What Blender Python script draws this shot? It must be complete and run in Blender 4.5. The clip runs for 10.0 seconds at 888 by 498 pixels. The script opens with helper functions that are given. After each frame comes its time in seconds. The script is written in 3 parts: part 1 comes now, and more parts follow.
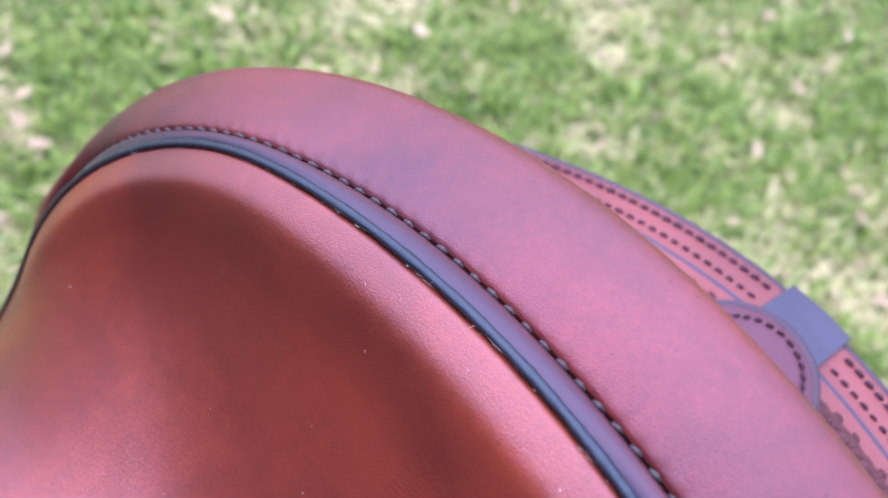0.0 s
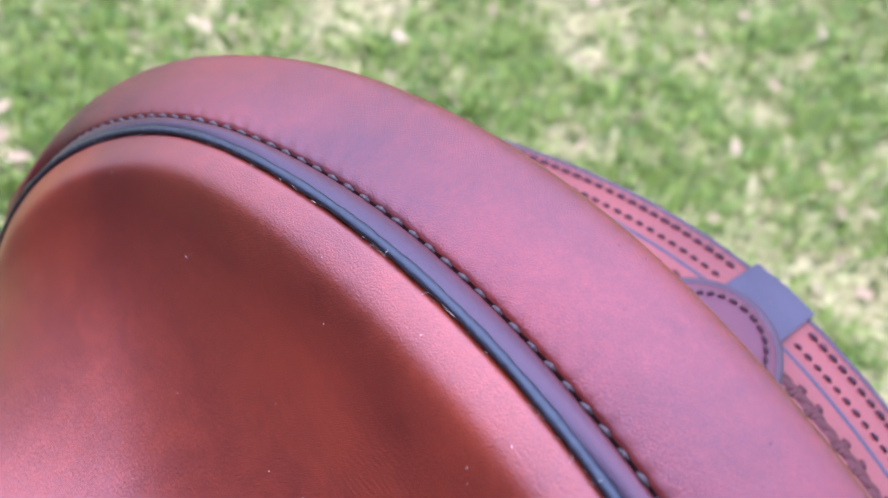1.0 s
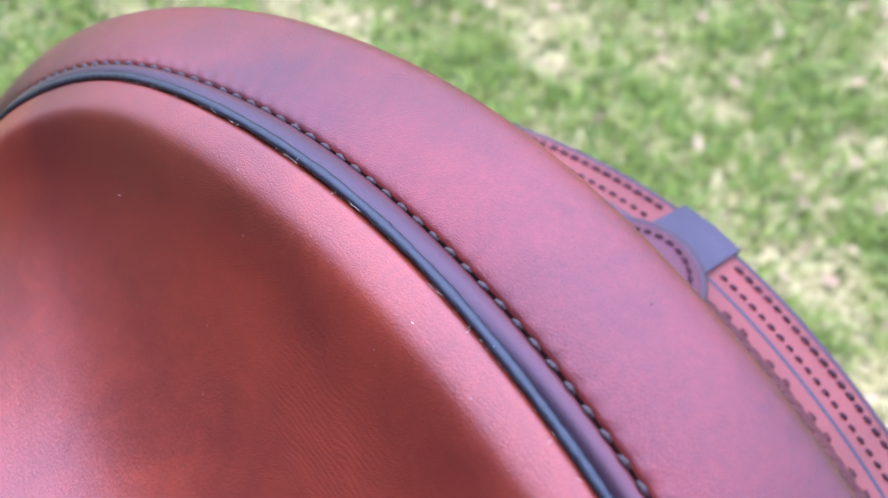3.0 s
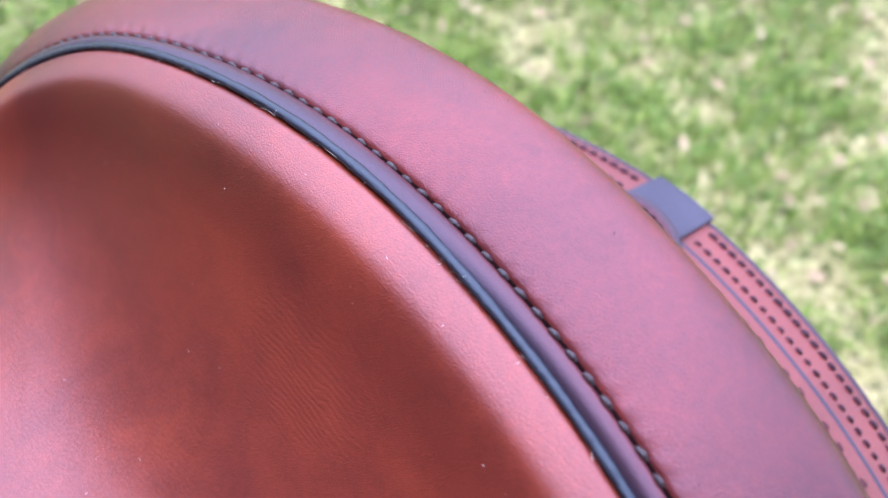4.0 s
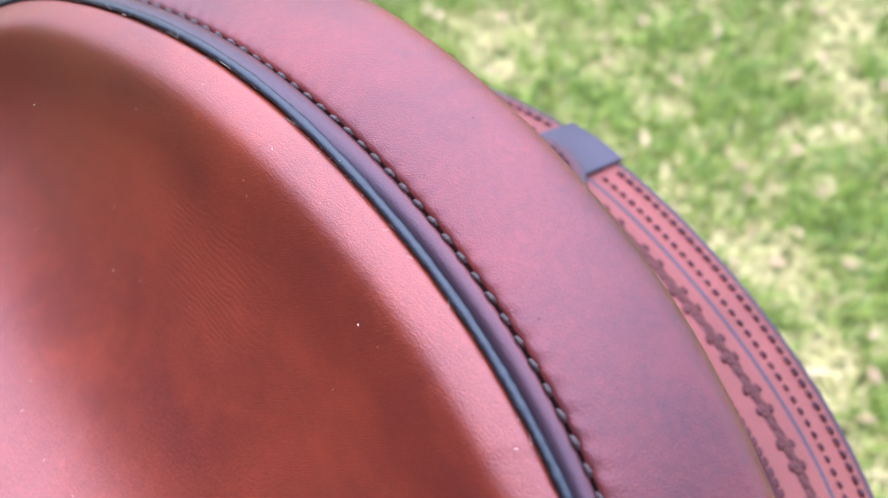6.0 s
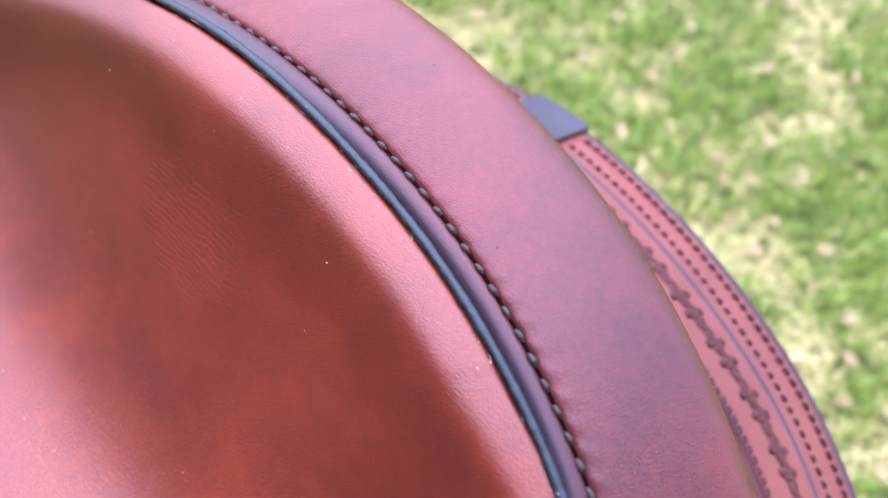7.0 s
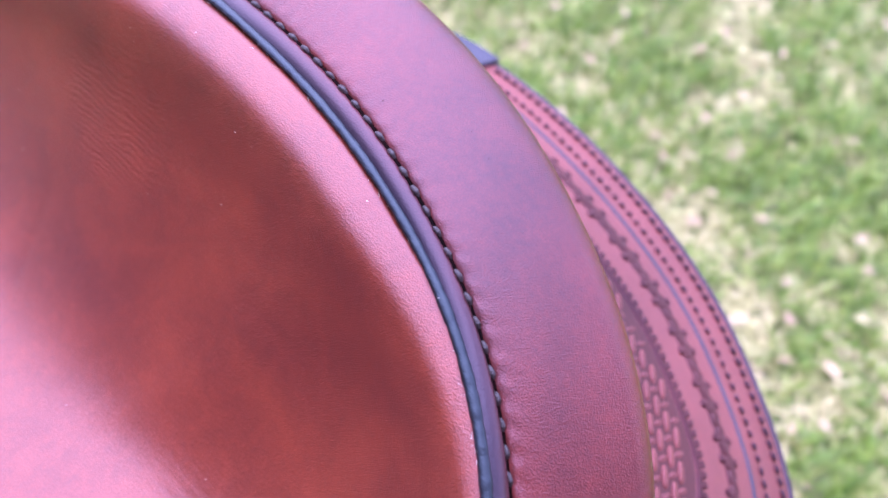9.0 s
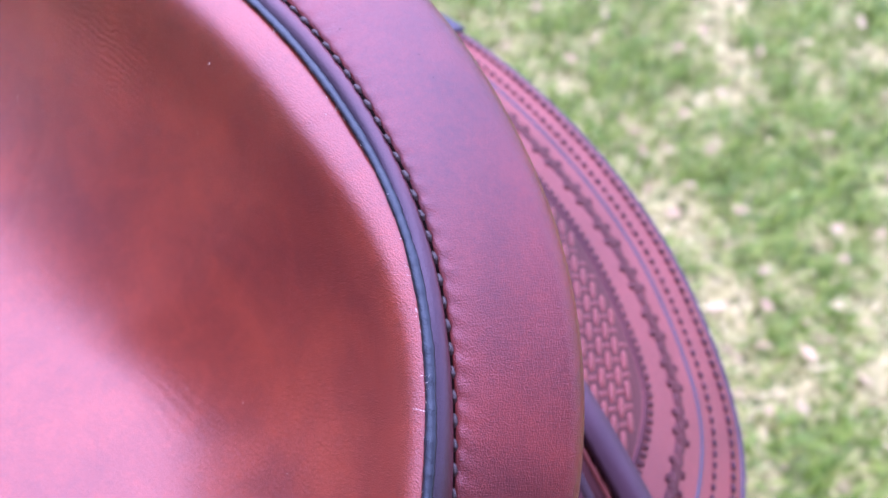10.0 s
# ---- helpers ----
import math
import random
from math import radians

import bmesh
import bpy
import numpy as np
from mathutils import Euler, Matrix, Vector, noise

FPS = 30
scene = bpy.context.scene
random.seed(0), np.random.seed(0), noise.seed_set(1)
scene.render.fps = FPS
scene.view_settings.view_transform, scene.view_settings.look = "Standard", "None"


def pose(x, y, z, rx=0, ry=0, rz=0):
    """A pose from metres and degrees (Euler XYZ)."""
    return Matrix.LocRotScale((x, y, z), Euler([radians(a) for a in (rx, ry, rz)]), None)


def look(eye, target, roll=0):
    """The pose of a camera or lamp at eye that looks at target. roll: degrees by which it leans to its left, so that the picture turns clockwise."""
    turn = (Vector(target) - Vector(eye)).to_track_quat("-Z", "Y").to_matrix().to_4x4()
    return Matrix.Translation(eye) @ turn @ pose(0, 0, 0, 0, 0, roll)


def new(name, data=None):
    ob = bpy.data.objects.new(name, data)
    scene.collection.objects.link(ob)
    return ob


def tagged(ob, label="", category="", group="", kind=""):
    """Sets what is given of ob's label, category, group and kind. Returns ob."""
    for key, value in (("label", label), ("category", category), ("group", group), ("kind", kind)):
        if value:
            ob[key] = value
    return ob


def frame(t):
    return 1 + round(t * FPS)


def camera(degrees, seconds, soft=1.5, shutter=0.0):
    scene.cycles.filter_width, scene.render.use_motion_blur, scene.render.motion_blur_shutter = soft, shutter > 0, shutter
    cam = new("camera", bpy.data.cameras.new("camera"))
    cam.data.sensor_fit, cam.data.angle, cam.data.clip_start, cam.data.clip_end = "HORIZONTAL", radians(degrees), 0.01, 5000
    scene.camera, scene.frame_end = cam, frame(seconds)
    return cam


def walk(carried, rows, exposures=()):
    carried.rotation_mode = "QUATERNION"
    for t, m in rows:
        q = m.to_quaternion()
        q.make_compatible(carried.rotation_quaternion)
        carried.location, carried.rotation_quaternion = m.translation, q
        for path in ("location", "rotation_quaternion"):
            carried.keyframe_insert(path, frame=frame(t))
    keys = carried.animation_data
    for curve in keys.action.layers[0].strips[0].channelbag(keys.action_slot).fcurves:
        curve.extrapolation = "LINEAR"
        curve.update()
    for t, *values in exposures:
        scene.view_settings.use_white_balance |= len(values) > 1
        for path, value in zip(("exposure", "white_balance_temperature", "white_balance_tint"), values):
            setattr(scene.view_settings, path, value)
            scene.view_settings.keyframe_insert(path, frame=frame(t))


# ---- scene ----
# camera and its way over the saddle
cam = camera(56.5, 10.0)
PATH = [
    (0, (0.00964, 0.00260, 0.84818), (0.02967, 0.08983, 0.66932), 14.17),
    (0.5, (0.01339, -0.00237, 0.84800), (0.03461, 0.08605, 0.66987), 13.97),
    (1, (0.01696, -0.00647, 0.84783), (0.03947, 0.08307, 0.67041), 13.85),
    (1.5, (0.01917, -0.01193, 0.84582), (0.04287, 0.07881, 0.66917), 13.74),
    (2, (0.02497, -0.01948, 0.84562), (0.04952, 0.07239, 0.66967), 13.46),
    (2.5, (0.03032, -0.02734, 0.84623), (0.05559, 0.06587, 0.67109), 13.11),
    (4, (0.03540, -0.05260, 0.84454), (0.06306, 0.04546, 0.67244), 12.07),
    (4.5, (0.04165, -0.06293, 0.84599), (0.07001, 0.03660, 0.67484), 11.75),
    (5, (0.04957, -0.07270, 0.84756), (0.07845, 0.02809, 0.67725), 11.27),
    (5.5, (0.05317, -0.08120, 0.84768), (0.08273, 0.02041, 0.67797), 10.99),
    (7, (0.05741, -0.10648, 0.84657), (0.09185, -0.00344, 0.67865), 11.36),
    (7.5, (0.05796, -0.11538, 0.84493), (0.09492, -0.01208, 0.67770), 11.74),
    (8, (0.05864, -0.12570, 0.84407), (0.09817, -0.02224, 0.67754), 12.01),
    (8.5, (0.06077, -0.13653, 0.84456), (0.10264, -0.03294, 0.67867), 12.13),
    (9, (0.06518, -0.15043, 0.84628), (0.10868, -0.04642, 0.68109), 11.97),
    (9.5, (0.06643, -0.16764, 0.84728), (0.11107, -0.06269, 0.68299), 11.76),
    (10, (0.06713, -0.18617, 0.85175), (0.11249, -0.07976, 0.68860), 11.56),
]
TINTS = [(0.0, 1.56, 5000, 27), (2.6, 1.60, 5000, 25), (4.2, 1.68, 5150, 21), (5.5, 1.72, 5400, 15), (7.0, 1.76, 5450, 18), (7.6, 1.78, 5150, 27), (8.3, 1.78, 5000, 35), (10.0, 1.74, 4950, 42)]
walk(cam, [(t, look(eye, target, roll)) for t, eye, target, roll in PATH], TINTS)
cam.data.dof.use_dof = True
cam.data.dof.focus_distance = 0.185
cam.data.dof.aperture_fstop = 11.0

# light: a bright, thinly veiled sky with a soft sun
SUN_UP, SUN_ROUND = 66.0, -14.0
world = bpy.data.worlds.new("sky")
scene.world = world
world.use_nodes = True
wn = world.node_tree.nodes
sky = wn.new("ShaderNodeTexSky")
sky.sky_type = "NISHITA"
sky.sun_disc = False
sky.sun_elevation, sky.sun_rotation = radians(SUN_UP), radians(SUN_ROUND)
sky.air_density, sky.dust_density, sky.ozone_density = 1.0, 6.0, 1.0
veil = wn.new("ShaderNodeMix")
veil.data_type = "RGBA"
veil.inputs["Factor"].default_value = 0.85
veil.inputs["B"].default_value = (7.9, 7.9, 8.6, 1)
world.node_tree.links.new(sky.outputs[0], veil.inputs["A"])
world.node_tree.links.new(veil.outputs["Result"], wn["Background"].inputs[0])
wn["Background"].inputs[1].default_value = 0.115
sun = new("sun", bpy.data.lights.new("sun", "SUN"))
sun.data.energy, sun.data.angle, sun.data.color = 1.3, radians(85), (1.0, 0.97, 0.93)
sa, se = radians(SUN_ROUND), radians(SUN_UP)
sun.matrix_world = look((math.sin(sa) * math.cos(se) * 5, math.cos(sa) * math.cos(se) * 5, math.sin(se) * 5), (0, 0, 0))


# ---- materials ----
def material(name):
    m = bpy.data.materials.new(name)
    m.use_nodes = True
    return m, m.node_tree.nodes, m.node_tree.links, m.node_tree.nodes["Principled BSDF"]


def leather(name, light, dark, rough=0.42, grain=1800.0, bump=0.3, sheen=(1.0, 0.62, 1.0), gloss=0.5, coat=0.0, blotch=22.0, creases=0.0, shine=1.5, index=1.5, scuff=0.0, folds=()):
    """Dyed leather: blotchy dye at two scales, fine pebble grain and a waxed finish."""
    m, n, l, p = material(name)
    co = n.new("ShaderNodeTexCoord")
    big = n.new("ShaderNodeTexNoise")
    big.inputs["Scale"].default_value, big.inputs["Detail"].default_value, big.inputs["Distortion"].default_value = blotch, 6.0, 0.6
    fine = n.new("ShaderNodeTexNoise")
    fine.inputs["Scale"].default_value, fine.inputs["Detail"].default_value = 520.0, 4.0
    cell = n.new("ShaderNodeTexVoronoi")
    cell.feature = "SMOOTH_F1"
    cell.inputs["Scale"].default_value, cell.inputs["Smoothness"].default_value = grain, 0.8
    warp = n.new("ShaderNodeTexNoise")
    warp.inputs["Scale"].default_value, warp.inputs["Detail"].default_value = grain * 2.2, 2.0
    for t in (big, fine, cell, warp):
        l.new(co.outputs["Object"], t.inputs["Vector"])
    both = n.new("ShaderNodeMath")
    both.operation = "MULTIPLY_ADD"
    l.new(fine.outputs[0], both.inputs[0])
    both.inputs[1].default_value = 0.25
    l.new(big.outputs[0], both.inputs[2])
    ramp = n.new("ShaderNodeValToRGB")
    ramp.color_ramp.elements[0].position, ramp.color_ramp.elements[0].color = 0.42, (*dark, 1)
    ramp.color_ramp.elements[1].position, ramp.color_ramp.elements[1].color = 0.84, (*light, 1)
    l.new(both.outputs[0], ramp.inputs[0])
    dots = n.new("ShaderNodeTexNoise")
    dots.inputs["Scale"].default_value, dots.inputs["Detail"].default_value = 2800.0, 3.0
    l.new(co.outputs["Object"], dots.inputs["Vector"])
    span = n.new("ShaderNodeMapRange")
    span.inputs["From Min"].default_value, span.inputs["From Max"].default_value = 0.3, 0.7
    span.inputs["To Min"].default_value, span.inputs["To Max"].default_value = 0.76, 1.24
    l.new(dots.outputs[0], span.inputs["Value"])
    tone = n.new("ShaderNodeVectorMath")
    tone.operation = "SCALE"
    l.new(ramp.outputs[0], tone.inputs[0])
    l.new(span.outputs[0], tone.inputs["Scale"])
    if scuff:
        # faint paler rubs with drawn-out edges
        rub = n.new("ShaderNodeTexNoise")
        rub.inputs["Scale"].default_value, rub.inputs["Detail"].default_value, rub.inputs["Distortion"].default_value = 75.0, 7.0, 1.6
        rub.inputs["Roughness"].default_value = 0.68
        l.new(co.outputs["Object"], rub.inputs["Vector"])
        worn = n.new("ShaderNodeMapRange")
        worn.inputs["From Min"].default_value, worn.inputs["From Max"].default_value = 0.40, 0.72
        worn.inputs["To Min"].default_value, worn.inputs["To Max"].default_value = 1.0 - 0.3 * scuff, 1.0 + 0.9 * scuff
        l.new(rub.outputs[0], worn.inputs["Value"])
        pale = n.new("ShaderNodeVectorMath")
        pale.operation = "SCALE"
        l.new(tone.outputs[0], pale.inputs[0])
        l.new(worn.outputs[0], pale.inputs["Scale"])
        tone = pale
    l.new(tone.outputs[0], p.inputs["Base Color"])
    rr = n.new("ShaderNodeMapRange")
    rr.inputs["To Min"].default_value, rr.inputs["To Max"].default_value = rough - 0.08, rough + 0.10
    l.new(fine.outputs[0], rr.inputs["Value"])
    l.new(rr.outputs[0], p.inputs["Roughness"])
    mix = n.new("ShaderNodeMath")
    mix.operation = "MULTIPLY_ADD"
    l.new(warp.outputs[0], mix.inputs[0])
    mix.inputs[1].default_value = 0.5
    l.new(cell.outputs["Distance"], mix.inputs[2])
    if creases:
        long = n.new("ShaderNodeMapping")
        long.inputs["Scale"].default_value = (170.0, 2300.0, 2300.0)
        fold = n.new("ShaderNodeTexNoise")
        fold.inputs["Scale"].default_value, fold.inputs["Detail"].default_value = 1.0, 3.0
        l.new(co.outputs["Object"], long.inputs["Vector"])
        l.new(long.outputs[0], fold.inputs["Vector"])
        sum2 = n.new("ShaderNodeMath")
        sum2.operation = "MULTIPLY_ADD"
        l.new(fold.outputs[0], sum2.inputs[0])
        sum2.inputs[1].default_value = creases * 4
        l.new(mix.outputs[0], sum2.inputs[2])
        mix = sum2
    for centre, reach, scale, deep in folds:
        # a patch of fine wrinkles that run across the seat
        wave = n.new("ShaderNodeTexWave")
        wave.wave_type, wave.bands_direction = "BANDS", "Y"
        wave.inputs["Scale"].default_value, wave.inputs["Distortion"].default_value = scale, 9.0
        wave.inputs["Detail"].default_value, wave.inputs["Detail Scale"].default_value = 3.0, 0.35
        away = n.new("ShaderNodeVectorMath")
        away.operation = "DISTANCE"
        away.inputs[1].default_value = centre
        fade = n.new("ShaderNodeMapRange")
        fade.interpolation_type = "SMOOTHSTEP"
        fade.inputs["From Min"].default_value, fade.inputs["From Max"].default_value = reach * 0.3, reach
        fade.inputs["To Min"].default_value, fade.inputs["To Max"].default_value = deep, 0.0
        l.new(co.outputs["Object"], wave.inputs["Vector"])
        l.new(co.outputs["Object"], away.inputs[0])
        l.new(away.outputs["Value"], fade.inputs["Value"])
        more = n.new("ShaderNodeMath")
        more.operation = "MULTIPLY_ADD"
        l.new(wave.outputs["Fac"], more.inputs[0])
        l.new(fade.outputs[0], more.inputs[1])
        l.new(mix.outputs[0], more.inputs[2])
        mix = more
    b = n.new("ShaderNodeBump")
    b.inputs["Strength"].default_value, b.inputs["Distance"].default_value = bump, 0.0003
    l.new(mix.outputs[0], b.inputs["Height"])
    l.new(b.outputs[0], p.inputs["Normal"])
    p.inputs["Specular IOR Level"].default_value, p.inputs["IOR"].default_value = gloss, index
    p.inputs["Specular Tint"].default_value = (*sheen, 1)
    p.inputs["Coat Weight"].default_value, p.inputs["Coat Roughness"].default_value = coat, rough * 0.85
    p.inputs["Coat IOR"].default_value = shine
    l.new(b.outputs[0], p.inputs["Coat Normal"])
    return m


SEAT = leather("seat_leather", (0.205, 0.036, 0.015), (0.100, 0.018, 0.011), 0.33, 2900.0, 0.34, (1.0, 0.60, 0.72), gloss=0.9, coat=0.06, blotch=20.0, creases=0.16, index=1.54, scuff=0.22,
               folds=(((0.070, -0.006, 0.10), 0.024, 95.0, 0.55), ((-0.012, 0.034, 0.165), 0.034, 330.0, 0.6)))
BAND = leather("band_leather", (0.165, 0.025, 0.017), (0.044, 0.010, 0.011), 0.31, 2900.0, 0.40, (0.98, 0.64, 0.86), gloss=0.64, coat=0.06, blotch=15.0, creases=0.08, index=1.54, scuff=0.18)
RAW = leather("raw_edge", (0.19, 0.044, 0.017), (0.11, 0.025, 0.011), 0.5, 2500.0, 0.4, (1.0, 0.7, 0.6), gloss=0.4)
STRIP = leather("strip_leather", (0.110, 0.024, 0.024), (0.055, 0.014, 0.017), 0.34, 2200.0, 0.2, (0.90, 0.68, 0.92), gloss=0.6)
JOCKEY = leather("jockey_leather", (0.115, 0.038, 0.052), (0.080, 0.026, 0.036), 0.44, 1700.0, 0.15, (0.90, 0.72, 1.0), gloss=0.4, coat=0.02)
SKIRT = leather("skirt_leather", (0.215, 0.055, 0.048), (0.145, 0.037, 0.034), 0.46, 2200.0, 0.14, (1.0, 0.66, 0.80), gloss=0.5, coat=0.08)
PLUM = leather("plum_leather", (0.062, 0.028, 0.044), (0.042, 0.019, 0.031), 0.42, 1800.0, 0.2, (0.90, 0.72, 0.98), gloss=0.5)
WEAVE = leather("weave_bar", (0.17, 0.042, 0.037), (0.11, 0.028, 0.025), 0.5, 1400.0, 0.2, (1.0, 0.66, 0.80), gloss=0.6)
WIRE = leather("wire_stamp", (0.088, 0.023, 0.021), (0.052, 0.014, 0.013), 0.55, 1400.0, 0.2, (1.0, 0.7, 0.85), gloss=0.4)
STAMP = leather("stamped_leather", (0.085, 0.024, 0.022), (0.04, 0.012, 0.012), 0.6, 1400.0, 0.2, gloss=0.3)
BLACK = leather("black_edge", (0.016, 0.017, 0.024), (0.005, 0.005, 0.008), 0.33, 2200.0, 0.25, (0.66, 0.78, 1.0), gloss=0.6, creases=0.25)
EDGE = leather("dyed_edge", (0.060, 0.036, 0.048), (0.036, 0.021, 0.028), 0.5, 1200.0, 0.2, (0.9, 0.75, 1.0))
SLATE = leather("slate_leather", (0.065, 0.058, 0.088), (0.045, 0.040, 0.062), 0.6, 1400.0, 0.15, (0.85, 0.9, 1.0), gloss=0.3)
THREAD = leather("thread", (0.060, 0.044, 0.048), (0.026, 0.019, 0.021), 0.42, 3500.0, 0.4, (0.95, 0.90, 1.0), gloss=0.5)
THREAD_BROWN = leather("brown_thread", (0.04, 0.014, 0.013), (0.018, 0.007, 0.007), 0.5, 3500.0, 0.4)
PIT_SHADE = leather("stitch_pit_shade", (0.007, 0.003, 0.003), (0.003, 0.002, 0.002), 0.9, 2500.0, 0.3, gloss=0.05)


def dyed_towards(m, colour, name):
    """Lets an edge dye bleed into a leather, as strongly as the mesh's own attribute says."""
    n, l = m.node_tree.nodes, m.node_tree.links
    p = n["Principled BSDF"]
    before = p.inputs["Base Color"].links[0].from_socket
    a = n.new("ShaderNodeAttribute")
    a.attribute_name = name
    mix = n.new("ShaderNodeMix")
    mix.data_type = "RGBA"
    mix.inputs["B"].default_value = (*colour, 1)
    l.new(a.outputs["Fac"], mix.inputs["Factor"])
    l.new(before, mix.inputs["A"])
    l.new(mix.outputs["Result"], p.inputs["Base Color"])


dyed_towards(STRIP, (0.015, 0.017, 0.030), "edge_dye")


def plain(name, colour, rough=0.7, vary=0.3, scale=30.0):
    m, n, l, p = material(name)
    co = n.new("ShaderNodeTexCoord")
    t = n.new("ShaderNodeTexNoise")
    t.inputs["Scale"].default_value, t.inputs["Detail"].default_value = scale, 6.0
    l.new(co.outputs["Object"], t.inputs["Vector"])
    r = n.new("ShaderNodeValToRGB")
    r.color_ramp.elements[0].position, r.color_ramp.elements[0].color = 0.3, (*[c * (1 - vary) for c in colour], 1)
    r.color_ramp.elements[1].position, r.color_ramp.elements[1].color = 0.7, (*[c * (1 + vary) for c in colour], 1)
    l.new(t.outputs[0], r.inputs[0])
    l.new(r.outputs[0], p.inputs["Base Color"])
    p.inputs["Roughness"].default_value = rough
    return m


def blades(name, stops, rough=0.55):
    """Each blade or leaf takes one colour of the row of stops."""
    m, n, l, p = material(name)
    g = n.new("ShaderNodeNewGeometry")
    r = n.new("ShaderNodeValToRGB")
    while len(r.color_ramp.elements) < len(stops):
        r.color_ramp.elements.new(0.5)
    for k, (e, c) in enumerate(zip(r.color_ramp.elements, stops)):
        e.position, e.color = k / (len(stops) - 1), (*c, 1)
    l.new(g.outputs["Random Per Island"], r.inputs[0])
    l.new(r.outputs[0], p.inputs["Base Color"])
    p.inputs["Roughness"].default_value = rough
    p.inputs["Subsurface Weight"].default_value = 0.0
    return m


SOIL = plain("thatch_soil", (0.135, 0.155, 0.045), 0.95, 0.5, 12.0)
GREEN = blades("grass_green", [(0.08, 0.16, 0.013), (0.14, 0.24, 0.020), (0.22, 0.31, 0.032), (0.35, 0.41, 0.08)])
STRAW = blades("straw", [(0.26, 0.26, 0.06), (0.46, 0.40, 0.15), (0.64, 0.54, 0.27)])
LEAF = blades("dry_leaf", [(0.26, 0.17, 0.09), (0.40, 0.28, 0.15), (0.52, 0.39, 0.23)])
WOOD = plain("stand_wood", (0.22, 0.14, 0.08), 0.7, 0.35, 18.0)
BLOCKER = plain("blocker_brown", (0.115, 0.068, 0.052), 0.8, 0.4, 9.0)
LINT = plain("lint", (0.75, 0.70, 0.66), 0.9, 0.1, 200.0)


# ---- mesh helpers ----
def make(name, verts, faces, mat, parent=None, label="", smooth=True):
    me = bpy.data.meshes.new(name)
    me.from_pydata([tuple(v) for v in verts], [], faces)
    me.materials.append(mat)
    if smooth:
        me.polygons.foreach_set("use_smooth", [True] * len(me.polygons))
    me.update()
    ob = new(name, me)
    if parent is not None:
        ob.parent = parent
    return tagged(ob, label)


def sheet(rows, closed=False):
    """Vertices and faces of a grid of points rows[i][j]; closed joins the last row to the first."""
    rows = np.asarray(rows)
    a, b = rows.shape[:2]
    f = [(i * b + j, i * b + j + 1, (i + 1) % a * b + j + 1, (i + 1) % a * b + j) for i in range(a if closed else a - 1) for j in range(b - 1)]
    return rows.reshape(-1, 3), f


def spline(points, count):
    """Even samples of the clamped cubic B-spline of the control points."""
    c = np.array(points, float)
    n, k = len(c), 3
    kn = np.r_[[0.0] * k, np.linspace(0, 1, n - k + 1), [1.0] * k]
    u = np.linspace(0, 1, count)
    u[-1] -= 1e-9
    base = [((u >= kn[i]) & (u < kn[i + 1])).astype(float) for i in range(len(kn) - 1)]
    for d in range(1, k + 1):
        up = []
        for i in range(len(base) - 1):
            p, q = kn[i + d] - kn[i], kn[i + d + 1] - kn[i + 1]
            up.append((0 if p == 0 else (u - kn[i]) / p * base[i]) + (0 if q == 0 else (kn[i + d + 1] - u) / q * base[i + 1]))
        base = up
    return np.stack(base, 1) @ c


def onward(points, left, right, count=60):
    """Carries a sampled curve on from both ends to two further points, with no kink."""
    def arm(end, slope, goal, turn):
        t = np.linspace(0, 1, count + 1)[1:, None]
        far = np.linalg.norm(goal - end)
        a, b = slope / np.linalg.norm(slope) * far, turn / np.linalg.norm(turn) * far
        return (2 * t**3 - 3 * t**2 + 1) * end + (t**3 - 2 * t**2 + t) * a + (3 * t**2 - 2 * t**3) * goal + (t**3 - t**2) * b
    left, right = np.array(left), np.array(right)
    one = arm(points[0], points[0] - points[3], left, np.array((0.02, -1.0, -0.6)))
    two = arm(points[-1], points[-1] - points[-4], right, np.array((-0.02, -1.0, -0.6)))
    return np.r_[one[::-1], points, two]


def unit(v):
    return v / (np.linalg.norm(v, axis=-1, keepdims=True) + 1e-12)


def tube(points, radius, sides=10, up=(0, 0, 1), flat=1.0):
    """A round or flattened tube along points."""
    pts = np.asarray(points)
    tan = unit(np.gradient(pts, axis=0))
    side = unit(np.cross(tan, np.array(up, float)))
    top = np.cross(side, tan)
    a = np.linspace(0, 2 * np.pi, sides + 1)
    r = np.broadcast_to(np.asarray(radius, float), len(pts))
    rows = [pts + r[:, None] * (np.cos(x) * side + flat * np.sin(x) * top) for x in a]
    v, f = sheet(np.stack(rows, 1))
    return v, f


# ---- the saddle, in its own axes: u across, v to the rear, z up ----
BASE = 0.50
saddle = new("saddle")
AX = Matrix(((0.56991, 0.82132, -0.02524), (-0.82052, 0.57046, 0.03633), (0.04424, 0.0, 0.99902)))
saddle.matrix_world = Matrix.Translation(Vector((0.02336, -0.03364, 0.00181)) + AX @ Vector((0, 0, BASE))) @ AX.to_4x4()
tagged(saddle, "brown western saddle of glossy leather with tooled skirt, on a stand", "saddle")


def part(name, mesh, mat, parent=saddle, label="", smooth=True):
    v, f = mesh
    v = np.asarray(v) - (0, 0, BASE)
    return make(name, v, f, mat, parent, label, smooth)


